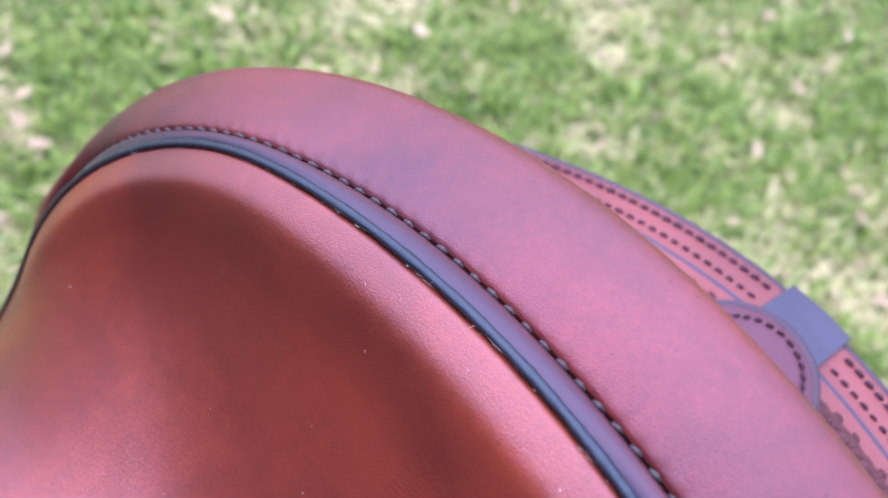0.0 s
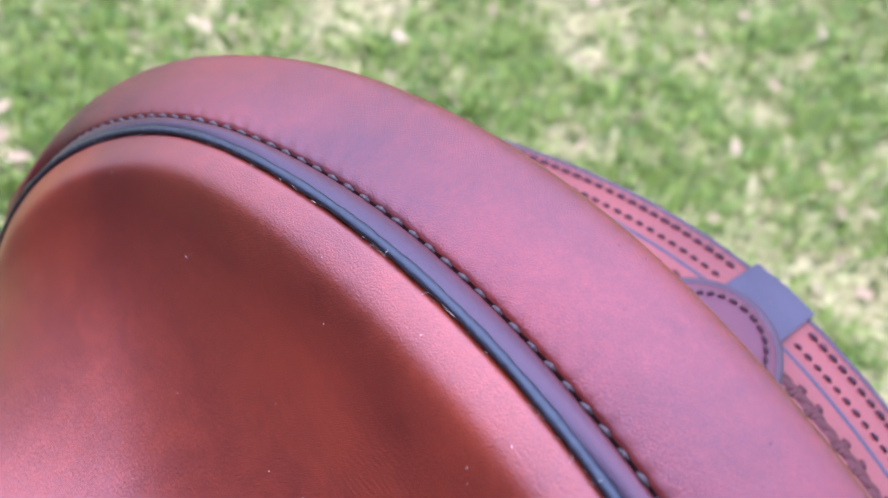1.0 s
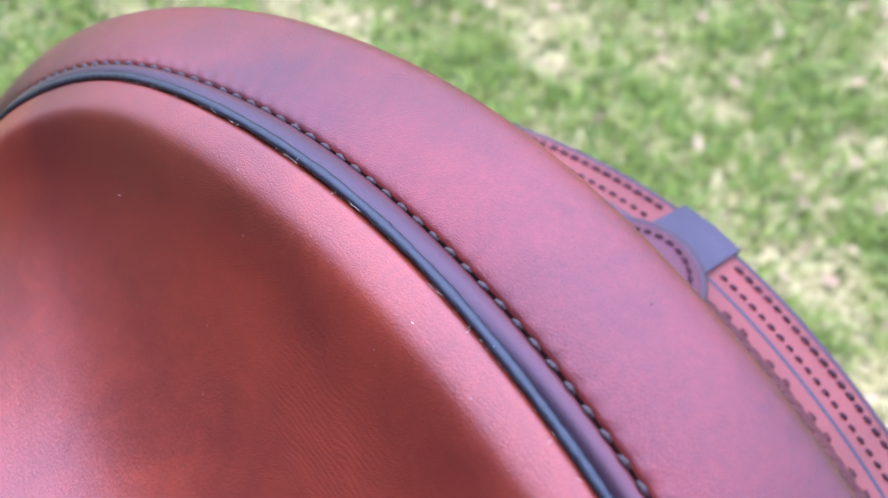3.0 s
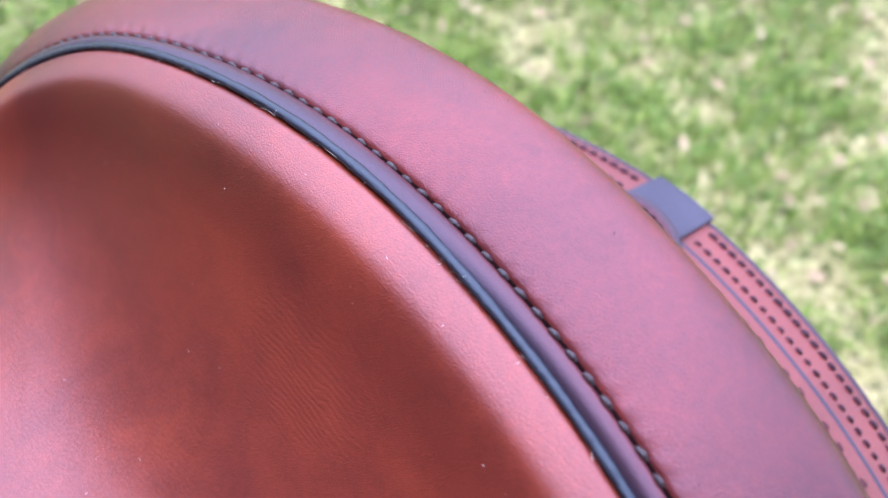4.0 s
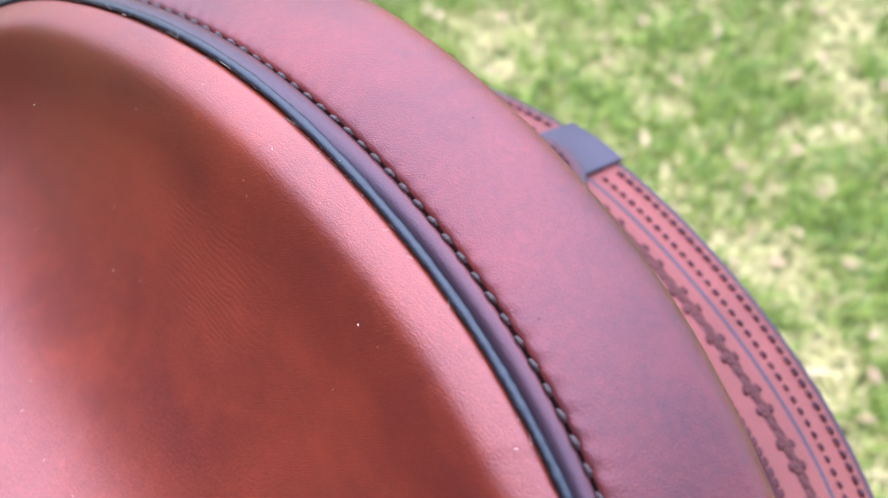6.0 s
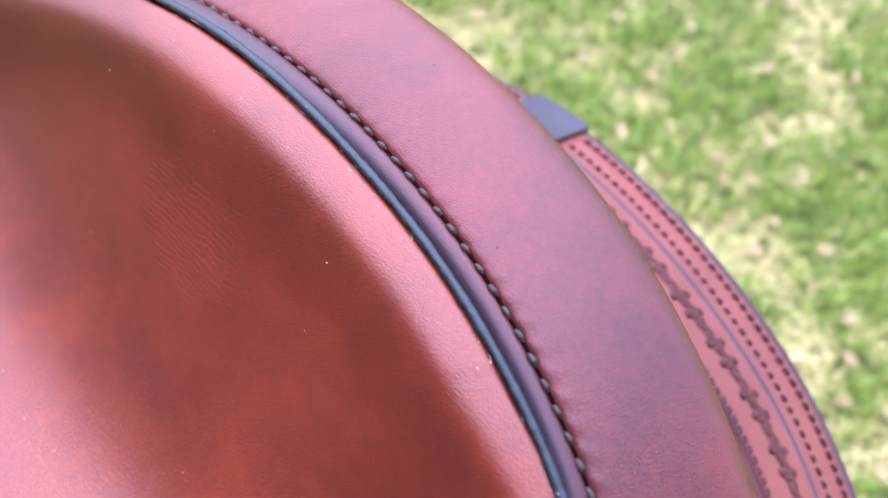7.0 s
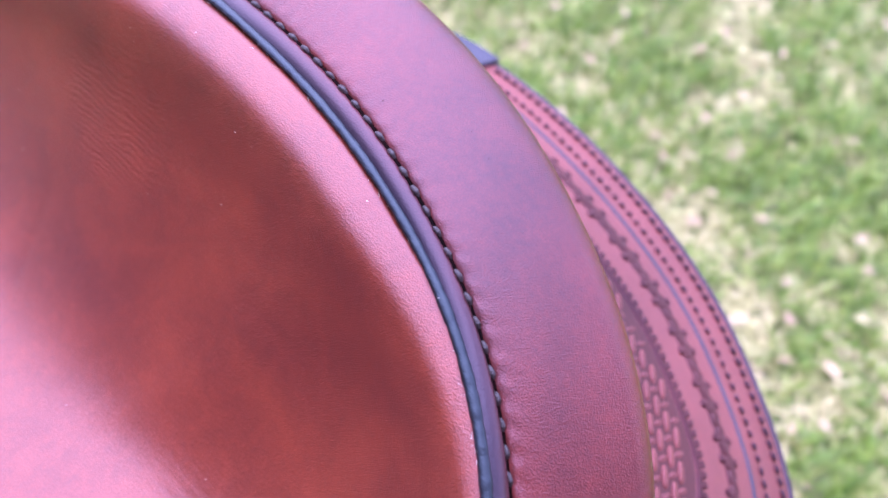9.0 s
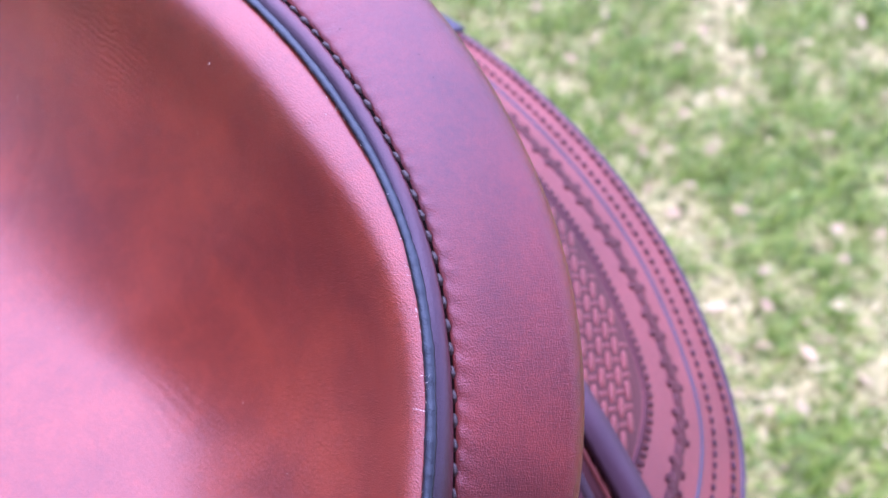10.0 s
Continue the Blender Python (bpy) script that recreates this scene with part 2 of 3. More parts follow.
MID, FOCUS = -0.006, np.array((-0.006, -0.06))
PIPE = onward(spline([(-0.1860, -0.0180, 0.5668), (-0.1740, 0.0035, 0.6180), (-0.1479, 0.0395, 0.6568), (-0.0976, 0.0550, 0.6828), (-0.0356, 0.0639, 0.7013),
                      (0.0221, 0.0642, 0.7008), (0.0829, 0.0543, 0.7001), (0.1301, 0.0329, 0.6882), (0.1539, 0.0028, 0.6738)], 300), (-0.192, -0.075, 0.500), (0.165, -0.085, 0.590))
STITCH = onward(spline([(-0.1572, 0.0334, 0.6433), (-0.1350, 0.0474, 0.6670), (-0.0951, 0.0625, 0.6821), (-0.0491, 0.0707, 0.6933), (0.0002, 0.0708, 0.7021),
                        (0.0490, 0.0655, 0.7043), (0.0946, 0.0538, 0.7006), (0.1324, 0.0365, 0.6858), (0.1555, 0.0107, 0.6674)], 300), (-0.197, -0.075, 0.487), (0.171, -0.085, 0.580))
RIM = onward(spline([(-0.1877, 0.0130, 0.6058), (-0.1795, 0.0446, 0.6401), (-0.1435, 0.0817, 0.6645), (-0.0848, 0.1027, 0.6846), (-0.0212, 0.1038, 0.7061),
                     (0.0496, 0.0974, 0.7103), (0.1081, 0.0858, 0.6999), (0.1563, 0.0621, 0.6764), (0.1752, 0.0371, 0.6571)], 300), (-0.204, -0.075, 0.462), (0.190, -0.085, 0.570))


def round_focus(curve, angles):
    """The curve's points at given angles round the seat's middle (0: to the rear)."""
    a = np.arctan2(curve[:, 0] - FOCUS[0], curve[:, 1] - FOCUS[1])
    a = np.maximum.accumulate(a)
    return np.stack([np.interp(angles, a, curve[:, k]) for k in range(3)], 1)


TURNS = np.linspace(radians(-100), radians(100), 1101)
P, S, E = (round_focus(c, TURNS) for c in (PIPE, STITCH, RIM))


def smoothed(x, y, at, width):
    fine = np.linspace(x[0] - 4 * width, x[-1] + 4 * width, 4000)
    k = np.exp(-0.5 * ((fine - fine.mean()) / width) ** 2)
    z = np.convolve(np.pad(np.interp(fine, x, y), 2000, mode="edge"), k / k.sum(), mode="same")[2000:6000]
    return np.interp(at, fine, z)


# seat: a rolled shoulder under the cantle, a steep dish, then the wide floor
DROP_AT = [0, 0.0008, 0.002, 0.0043, 0.0078, 0.0107, 0.0129, 0.0146, 0.0167, 0.0186, 0.0212, 0.0245, 0.0290, 0.0380, 0.0500, 0.0600, 0.0680, 0.0740, 0.0810, 0.0900, 0.110, 0.300]
DROP = [-0.0026, -0.0004, 0.0002, -0.0001, -0.0009, -0.0019, -0.0034, -0.0060, -0.0118, -0.0175, -0.0250, -0.0320, -0.0400, -0.0530, -0.0668, -0.0758, -0.0818, -0.0852, -0.0878, -0.0895, -0.0900, -0.0900]
FLOOR = 0.608


def seat_floor(u):
    """The floor's height: flat in the middle, falling away to both sides."""
    return FLOOR - np.where(u < MID, 3.0, 1.5) * np.maximum(0, abs(u - MID) - 0.05) ** 2


full = np.r_[TURNS[::3], np.linspace(radians(100), radians(260), 80)[1:-1]]
ring = []
for a in full:
    if a <= TURNS[-1]:
        k = int(np.argmin(abs(TURNS - a)))
        ring.append(P[k])
    else:
        w = (a - radians(100)) / radians(160)
        s = 3 * w**2 - 2 * w**3
        r0, r1 = np.linalg.norm(P[-1][:2] - FOCUS), np.linalg.norm(P[0][:2] - FOCUS)
        r = r0 * (1 - s) + r1 * s + 0.07 * math.sin(math.pi * w) ** 2
        z = P[-1][2] * (1 - s) + P[0][2] * s + 0.09 * math.sin(math.pi * w) ** 2
        ring.append((FOCUS[0] + r * math.sin(a), FOCUS[1] + r * math.cos(a), z))
ring = np.array(ring)
far = np.linalg.norm(ring[:, :2] - FOCUS, axis=1)
ease = np.clip((full - radians(38)) / radians(25), 0, 1) * np.clip((radians(125) - full) / radians(20), 0, 1)
sunk = 0.0085 * ease * ease * (3 - 2 * ease)  # the rolled shoulder fades out towards the other
drawn = 1 + 0.45 * np.clip((-full - radians(15)) / radians(45), 0, 1)  # the dish runs out further on one side
rows = []
for q in np.linspace(0, 1, 171) ** 2.2:
    d = q * far
    xy = ring[:, :2] + unit(FOCUS - ring[:, :2]) * d[:, None]
    past = np.maximum(d - 0.028, 0)
    d = d - (1 - 1 / drawn) * (np.sqrt(past**2 + 0.018**2) - 0.018)
    soft = np.clip((d - 0.022) / 0.018, 0, 1)
    soft = soft * soft * (3 - 2 * soft)
    deep = smoothed(DROP_AT, DROP, d + sunk, 0.0010) * (1 - soft) + smoothed(DROP_AT, DROP, d + sunk, 0.005) * soft
    raised = np.interp(sunk, DROP_AT[2:], DROP[2:]) * np.clip(1 - d / 0.05, 0, 1)
    tucked = -0.0015 * np.clip(1 - d / 0.001, 0, 1) * sunk / 0.0085
    deep = np.where(sunk > 0, deep - raised + tucked, deep)
    high = ring[:, 2] - seat_floor(ring[:, 0])
    z = seat_floor(xy[:, 0]) + high + np.where(deep > 0, deep, deep * high / 0.090)
    rows.append(np.c_[xy, z])
seat = part("seat", sheet(np.stack(rows, 1), closed=True), SEAT, saddle, "glossy mottled red-brown leather seat, deeply dished")

# cantle binding: strip by the bead, stitched channel, broad rolled band
across, along = E - S, unit(np.gradient(S, axis=0))
wide = np.linalg.norm(across, axis=1, keepdims=True)
A = across / wide
N = unit(np.cross(A, along))
N *= np.sign(N[:, 2:3])
N0 = unit(np.cross(unit(S - P), along))
N0 *= np.sign(N0[:, 2:3])
arc = np.r_[0, np.cumsum(np.linalg.norm(np.diff(S, axis=0), axis=1))]
PITCH = 0.0053
pucker = np.cos(2 * np.pi * arc / PITCH)[:, None]
prof = []
for f in (0.05, 0.2, 0.35, 0.5, 0.65, 0.78, 0.86):
    prof.append(P + (S - P) * f + N0 * (0.0012 * math.sin(math.pi * f) + 0.0002))
prof.append(P + (S - P) * 0.96 - N0 * 0.0002)
prof.append(S - N * 0.0010)
for g, h in ((0.012, -0.0004), (0.024, 0.0005), (0.050, 0.0010)):
    prof.append(S + A * wide * g + N * (h + 0.00013 * pucker))
for g in np.linspace(0.09, 0.70, 18):
    prof.append(S + A * wide * g + N * (0.0010 + 0.0018 * math.sin(math.pi * min(1, (g - 0.05) / 0.95)) ** 0.8 + 0.00006 * pucker * max(0, 1 - g * 5)))
roll = np.interp(TURNS, [radians(-65), radians(-30)], [0.5, 1.0])[:, None]
for turn in np.linspace(0.08, 1.15, 12) * np.pi / 2:
    prof.append(E + A * (0.0010 - 0.0095 * roll * (1 - math.sin(turn))) + N * (0.0025 - 0.0070 * roll**0.5 * (1 - math.cos(turn))))
for g, h in ((0.001, -0.0070), (0.010, -0.0074), (0.022, -0.0065)):
    prof.append(E - A * g + N * h)
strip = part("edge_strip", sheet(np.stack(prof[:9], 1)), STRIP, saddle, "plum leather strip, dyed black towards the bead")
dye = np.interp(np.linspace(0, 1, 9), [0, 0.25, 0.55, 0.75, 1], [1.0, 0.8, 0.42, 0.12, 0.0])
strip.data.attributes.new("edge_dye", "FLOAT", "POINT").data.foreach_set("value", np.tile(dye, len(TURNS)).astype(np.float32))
band = part("cantle_binding", sheet(np.stack(prof[8:-7], 1)), BAND, saddle, "smooth oxblood leather binding rolled over the cantle")

part("rim_edge", sheet(np.stack(prof[-8:], 1)), RAW, band, "worn orange-brown leather rolled over the rim")
bead_r = 0.00128 + 0.00007 * np.sin(arc * 310) + 0.00005 * np.sin(arc * 830 + 1) + 0.00004 * np.sin(arc * 1730)
bead = part("black_bead", tube(P + N0 * 0.0004, bead_r, 16, flat=0.8), BLACK, saddle, "black dyed leather edge bead")

# near-black tube in the groove: the shade of the stitch holes, as colour
channel = part("channel_shade", tube(S - N * 0.0006, 0.00066, 8), PIT_SHADE, band)


def thread(length, thick, rise, mat, name):
    """One stitch: a short twisted thread, arched, its ends sunk in the leather; it lies along x."""
    t = np.linspace(-1, 1, 11)
    pts = np.c_[t * length / 2, 0 * t, rise * (1 - np.abs(t) ** 2.2) - 0.5 * rise]
    r = thick * (1 - 0.55 * np.abs(t) ** 3) * (1 + 0.10 * np.sin(t * 9))
    v, f = tube(pts, r, 8)
    me = bpy.data.meshes.new(name)
    me.from_pydata([tuple(x) for x in v], [], f)
    me.materials.append(mat)
    me.polygons.foreach_set("use_smooth", [True] * len(me.polygons))
    return me


def sew(name, mesh, parent, places, ways, ups, slant=0.0, rng=None):
    for p, w, u in zip(places, ways, ups):
        ob = new(name, mesh)
        x = Vector(w).normalized()
        z = (Vector(u) - Vector(u).dot(x) * x).normalized()
        y = z.cross(x)
        m = Matrix((x, y, z)).transposed().to_4x4()
        turn = radians(slant + (rng.uniform(-4, 4) if rng else 0))
        size = rng.uniform(0.93, 1.07) if rng else 1
        ob.parent = parent
        ob.matrix_local = Matrix.Translation(Vector(p) - Vector((0, 0, BASE))) @ m @ Matrix.Rotation(turn, 4, "Z") @ Matrix.Scale(size, 4)


rng = random.Random(4)
at = np.arange(PITCH / 2, arc[-1], PITCH)
take = lambda q: np.stack([np.interp(at, arc, q[:, k]) for k in range(3)], 1)
sew("stitch", thread(0.0031, 0.00060, 0.0010, THREAD, "stitch"), band, take(S - N * 0.0001), take(along), take(N), 6, rng)

# the cantle's back, under the rolled rim
back = []
low = E - A * 0.022 - N * 0.0065
for k, (pull, z) in enumerate(((0.0, 0.0), (0.004, 0.25), (0.006, 0.6), (0.0, 1.0))):
    xy = low[:, :2] - unit(low[:, :2] - FOCUS) * pull
    foot = np.minimum(low[:, 2], np.maximum(0.642 - 1.874 * (xy[:, 0] - MID) ** 2, 0.50))
    back.append(np.c_[xy, low[:, 2] * (1 - z) + foot * z])
part("cantle_back", sheet(np.stack(back, 1)), BAND, saddle)


# unseen fork and horn added to the saddle's front, behind the camera, darkening reflections
fork = []
for z, half, deep in ((0.500, 0.150, 0.058), (0.560, 0.135, 0.056), (0.620, 0.132, 0.055), (0.660, 0.146, 0.056), (0.695, 0.163, 0.057), (0.730, 0.168, 0.056), (0.760, 0.158, 0.053),
                      (0.785, 0.132, 0.048), (0.803, 0.096, 0.042), (0.815, 0.058, 0.034), (0.820, 0.020, 0.018), (0.821, 0.001, 0.001)):
    for b in np.linspace(0, 2 * np.pi, 49):
        c, w = math.cos(b), math.sin(b)
        fork.append((MID + half * math.copysign(abs(c) ** 0.8, c), -0.335 - 0.22 * (z - 0.62) + deep * math.copysign(abs(w) ** 0.8, w), z))
part("fork", sheet(np.array(fork).reshape(12, 49, 3)), SEAT, saddle, "unseen leather-covered swell fork, added to block low sky")
spin = np.linspace(0, 2 * np.pi, 33)
horn = [[(MID + r * math.cos(x), -0.372 - 0.35 * (z - 0.80) + r * math.sin(x), z + 0.10 * r * math.sin(x)) for x in spin] for r, z in
        ((0.040, 0.800), (0.029, 0.822), (0.0235, 0.845), (0.0225, 0.868), (0.026, 0.882), (0.038, 0.887), (0.043, 0.892), (0.0435, 0.898), (0.040, 0.904), (0.030, 0.907), (0.001, 0.908))]
part("horn", sheet(np.array(horn)), BAND, saddle, "unseen leather-wrapped saddle horn, added with the fork")

# skirt: one draped sheet with a dyed edge
def lie(u, v):
    """Height of the skirt's top at u, v."""
    u, v = np.asarray(u, float), np.asarray(v, float)
    sink = 2.0 * 0.012 * np.log1p(np.exp(np.clip((0.055 - v) / 0.012, -30, 30)))
    return np.maximum(0.6776 - 0.4063 * v - sink, 0.565 - 0.02 * v) + 0.0134 * u - 1.74 * u**2


def laid(uv, lift=0.0):
    return np.c_[uv, lie(uv[:, 0], uv[:, 1]) + lift]


def slope(uv):
    e = 0.001
    du = (lie(uv[:, 0] + e, uv[:, 1]) - lie(uv[:, 0] - e, uv[:, 1])) / (2 * e)
    dv = (lie(uv[:, 0], uv[:, 1] + e) - lie(uv[:, 0], uv[:, 1] - e)) / (2 * e)
    return unit(np.c_[-du, -dv, np.ones(len(uv))])


OUTLINE = [(-0.235, -0.25), (-0.235, -0.10), (-0.230, 0.03), (-0.205, 0.095), (-0.160, 0.138), (-0.108, 0.167), (-0.060, 0.1870), (-0.006, 0.1990), (0.045, 0.1970),
           (0.092, 0.1925), (0.137, 0.184), (0.170, 0.1680), (0.203, 0.148), (0.222, 0.119), (0.235, 0.075), (0.242, 0.0), (0.245, -0.10), (0.245, -0.25)]
hem = spline([(*p, 0) for p in OUTLINE], 900)[:, :2]
walked = np.r_[0, np.cumsum(np.linalg.norm(np.diff(hem, axis=0), axis=1))]
tan2 = unit(np.gradient(hem, axis=0))
inward = np.c_[tan2[:, 1], -tan2[:, 0]]


def inset(d, lift=0.0):
    """The hem's line moved d inward, lying on the skirt."""
    return laid(hem + inward * d, lift)


core = np.c_[np.full(len(hem), MID), np.clip(hem[:, 1] * 0.6, -0.25, 0.06)]
rows = [inset(0.0015) - (0, 0, 0.006), inset(0.0012, -0.0012), inset(0.0022)]
for q in np.r_[np.linspace(0.02, 0.5, 40), np.linspace(0.5, 1, 14)[1:]]:
    b = hem + inward * 0.0022
    rows.append(laid(b + (core - b) * q))
skirt = part("skirt", sheet(np.stack(rows, 1)), SKIRT, saddle, "rose-brown leather skirt with basketweave tooling and stitched hem")
v, f = tube(inset(0.0010, -0.0016), 0.0019, 10)
part("hem_edge", (v, f), EDGE, skirt, "dark dyed and burnished edge")
under = [inset(0.0015, -0.0062)] + [laid((hem + inward * 0.0022) * (1 - q) + core * q, -0.0062) for q in np.linspace(0.02, 1, 20)]
part("skirt_lining", sheet(np.stack(under, 1)), STAMP, skirt)


def between(lo, hi):
    return np.where((hem[:, 0] > lo) & (hem[:, 0] < hi) & (hem[:, 1] > -0.02))[0]


def row_of_stitches(parent, line, ups, pitch, mesh, skip=None, name="stitch"):
    a = np.r_[0, np.cumsum(np.linalg.norm(np.diff(line, axis=0), axis=1))]
    at = np.arange(pitch / 2, a[-1], pitch)
    pick = lambda q: np.stack([np.interp(at, a, q[:, k]) for k in range(3)], 1)
    p, w, u = pick(line), pick(np.gradient(line, axis=0)), pick(ups)
    ok = [not (skip and skip(x)) for x in p]
    sew(name, mesh, parent, p[ok], w[ok], u[ok], 8, rng)


behind = between(-0.19, 0.236)
hidden = lambda x: -0.0195 < x[0] < 0.0075 and x[1] > 0.174
for d, size, pitch in ((0.0064, (0.0034, 0.00088, 0.0009), 0.0045), (0.0160, (0.0028, 0.00072, 0.0007), 0.0044)):
    line = inset(d, 0.0002)
    row_of_stitches(skirt, line[behind], slope(line[:, :2])[behind], pitch, thread(*size, THREAD_BROWN, "stitch"), hidden)
seen = between(-0.2, 0.24)
part("tooled_groove", tube(inset(0.0225, 0.0)[seen], 0.00095, 8, flat=0.4), SLATE, skirt)

# wire-and-barb border
mid = inset(0.0328)[seen]
nor = slope(mid[:, :2])
a = np.r_[0, np.cumsum(np.linalg.norm(np.diff(mid, axis=0), axis=1))]
sidew = unit(np.cross(nor, unit(np.gradient(mid, axis=0))))
heading = unit(np.gradient(mid, axis=0))


def along_line(line, s0):
    return np.array([np.interp(s0, a, line[:, j]) for j in range(3)])


def gather(pieces):
    """Many small meshes as one."""
    vs, fs, n0 = [], [], 0
    for v, f in pieces:
        vs.append(v)
        fs += [tuple(x + n0 for x in g) for g in f]
        n0 += len(v)
    return np.concatenate(vs), fs


twist = 2 * np.pi * a / 0.0100
for turn in (0.0, np.pi):
    strand = mid + sidew * (0.00110 * np.sin(twist + turn))[:, None] + nor * (0.00022 * np.cos(twist + turn))[:, None]
    part("stamped_wire", tube(strand, 0.00145, 8, flat=0.35), WIRE, skirt, "stamped twisted wire border")
# the wire's dark side, drawn as a thin tube of dark colour
part("wire_shadow_line", tube(mid - sidew * 0.0022, 0.00042 + 0.00018 * np.sin(twist), 6, flat=0.4), STAMP, skirt, "painted shadow line beside the stamped wire")
hooks, wings = [], []
t = np.linspace(0, 1, 7)[:, None]
for s0 in np.arange(0.004, a[-1] - 0.012, 0.0198):
    for shift, kind in ((0.0, 0), (0.0072, 1)):
        i = int(np.argmin(abs(a - s0 - shift)))
        p, w, sd, up = along_line(mid, s0 + shift), heading[i], sidew[i], nor[i]
        for sgn in (-1, 1):
            reach = 0.0052 if sgn > 0 else 0.0047
            lean = 0.0011 * sgn - (0.0006 if kind else -0.0006)
            line = p + sd * sgn * reach * t + w * (lean * t + (0.0012 if kind else -0.0012) * t**2) + up * 0.0001
            thick = (0.0008 + 0.0013 * np.exp(-((t[:, 0] - 0.78) / 0.22) ** 2)) * (1 - 0.6 * t[:, 0] ** 8)
            hooks.append(tube(line, thick, 7, flat=0.4))
        coil = p + sd * 0.0026 * (2 * t - 1) + w * 0.0009 * (2 * t - 1)
        wings.append(tube(coil, 0.0013 * (1 - 0.5 * (2 * t[:, 0] - 1) ** 4), 7, flat=0.6))
        wings.append(tube(coil + w * 0.0019, 0.0013 * (1 - 0.5 * (2 * t[:, 0] - 1) ** 4), 7, flat=0.6))
tagged(part("stamped_barb", gather(hooks), STAMP, skirt, "dark stamped barbs"), kind="stuff")
tagged(part("stamped_knot", gather(wings), WIRE, skirt), kind="stuff")

# serrated border and basketweave stamping inside it
line = inset(0.0466)[seen]
part("serrated_line", tube(inset(0.0490)[seen], 0.0014, 6, flat=0.3), STAMP, skirt)
a = np.r_[0, np.cumsum(np.linalg.norm(np.diff(line, axis=0), axis=1))]
sidew = unit(np.cross(slope(line[:, :2]), unit(np.gradient(line, axis=0))))
heading = unit(np.gradient(line, axis=0))
teeth = []
t = np.linspace(-1, 1, 6)[:, None]
for s0 in np.arange(0.0, a[-1], 0.0034):
    i = int(np.argmin(abs(a - s0)))
    teeth.append(tube(along_line(line, s0) - sidew[i] * 0.0019 * t + heading[i] * 0.0010 * t, [0.0005, 0.0012, 0.0016, 0.0016, 0.0012, 0.0005], 7, flat=0.4))
tagged(part("serration", gather(teeth), STAMP, skirt), kind="stuff")

# ---- weave: raised loops in staggered rows on a darkened ground ----
inner = []
for q in np.linspace(0, 1, 12):
    inner.append(inset(0.0500 + 0.0525 * q, 0.00025)[seen])
part("weave_ground", sheet(np.stack(inner, 1)), WIRE, skirt, "darkened ground of the basketweave")
ALONG, OVER = np.array((0.65, -0.76)), np.array((0.42, 0.91))
STEP, COLUMN = 0.0116, 0.0039
bent = [(math.copysign(abs(math.cos(x)) ** 0.7, math.cos(x)), math.copysign(abs(math.sin(x)) ** 0.8, math.sin(x))) for x in np.linspace(0, 2 * np.pi, 15)[:-1]]


def boss(c, half_long, half_wide, high):
    """A low rounded pad pressed up from the leather."""
    v, f = [], []
    for size, lift in ((1.0, 0.0), (0.86, 0.6), (0.55, 0.95), (0.2, 1.0)):
        v.append(laid(np.array([c + ALONG * x * half_long * size + OVER * y * half_wide * size for x, y in bent]), 0.0001 + high * lift))
    k = len(bent)
    for lay in range(3):
        f += [(lay * k + x, lay * k + (x + 1) % k, lay * k + k + (x + 1) % k, lay * k + k + x) for x in range(k)]
    f.append(tuple(3 * k + x for x in range(k)))
    return np.concatenate(v), f


loops, bars = [], []
rng = random.Random(21)
for i in range(-14, 16):
    for j in range(-24, 24):
        base = np.array((0.1445, 0.1208)) + ALONG * STEP * (i + 0.5 * (j % 2)) + OVER * COLUMN * j
        for c, pieces, size in ((base, loops, (0.0038, 0.00145, 0.0009)), (base + ALONG * STEP * 0.5, bars, (0.0011, 0.0022, 0.0005))):
            k = int(np.argmin(((hem - c) ** 2).sum(1)))
            d = float((c - hem[k]) @ inward[k])
            if 0.0530 < d < 0.098 and 0.02 < c[0] < 0.23 and c[1] > 0.0:
                pieces.append(boss(c + np.array((rng.uniform(-1, 1), rng.uniform(-1, 1))) * 0.0002, *size))
tagged(part("weave_loop", gather(loops), SKIRT, skirt, "raised rose-brown loops of the basketweave"), kind="stuff")
tagged(part("weave_bar", gather(bars), WEAVE, skirt), kind="stuff")


# rear jockey: a stitched tongue that lies on the skirt under the cantle
def plate(name, outline, lift, thick, mat, rim, parent, label="", middle=None):
    """A leather plate of a closed plan outline, laid on the skirt, with a rounded dyed rim."""
    o = np.asarray(outline)
    c = o.mean(0) if middle is None else np.array(middle)
    rows = [laid(o, lift), laid(o, lift + thick * 0.75), laid(o + (c - o) * 0.012, lift + thick)]
    rows += [laid(o + (c - o) * q, lift + thick) for q in (0.05, 0.15, 0.3, 0.5, 0.75, 0.98)]
    ob = part(name, sheet(np.stack(rows, 1), closed=True), mat, parent, label)
    if rim:
        part("rim", tube(np.r_[laid(o, lift + thick * 0.5), laid(o[:1], lift + thick * 0.5)], thick * 0.55, 8), rim, ob)
    return ob


half = spline([(0.0, 0.1760, 0), (0.008, 0.1750, 0), (0.016, 0.1685, 0), (0.021, 0.158, 0), (0.030, 0.135, 0), (0.060, 0.108, 0), (0.110, 0.083, 0), (0.160, 0.066, 0), (0.205, 0.056, 0)], 70)[:, :2]
tongue = np.r_[np.c_[-half[::-1, 0], half[::-1, 1]][:-1], half, [(0.205, 0.0), (0.1, -0.02), (-0.1, -0.02), (-0.205, 0.0)]] + (MID, 0)
jockey = plate("rear_jockey", tongue, 0.0, 0.0042, JOCKEY, EDGE, saddle, "plum-brown leather rear jockey with stitched tongue", (MID, 0.05))
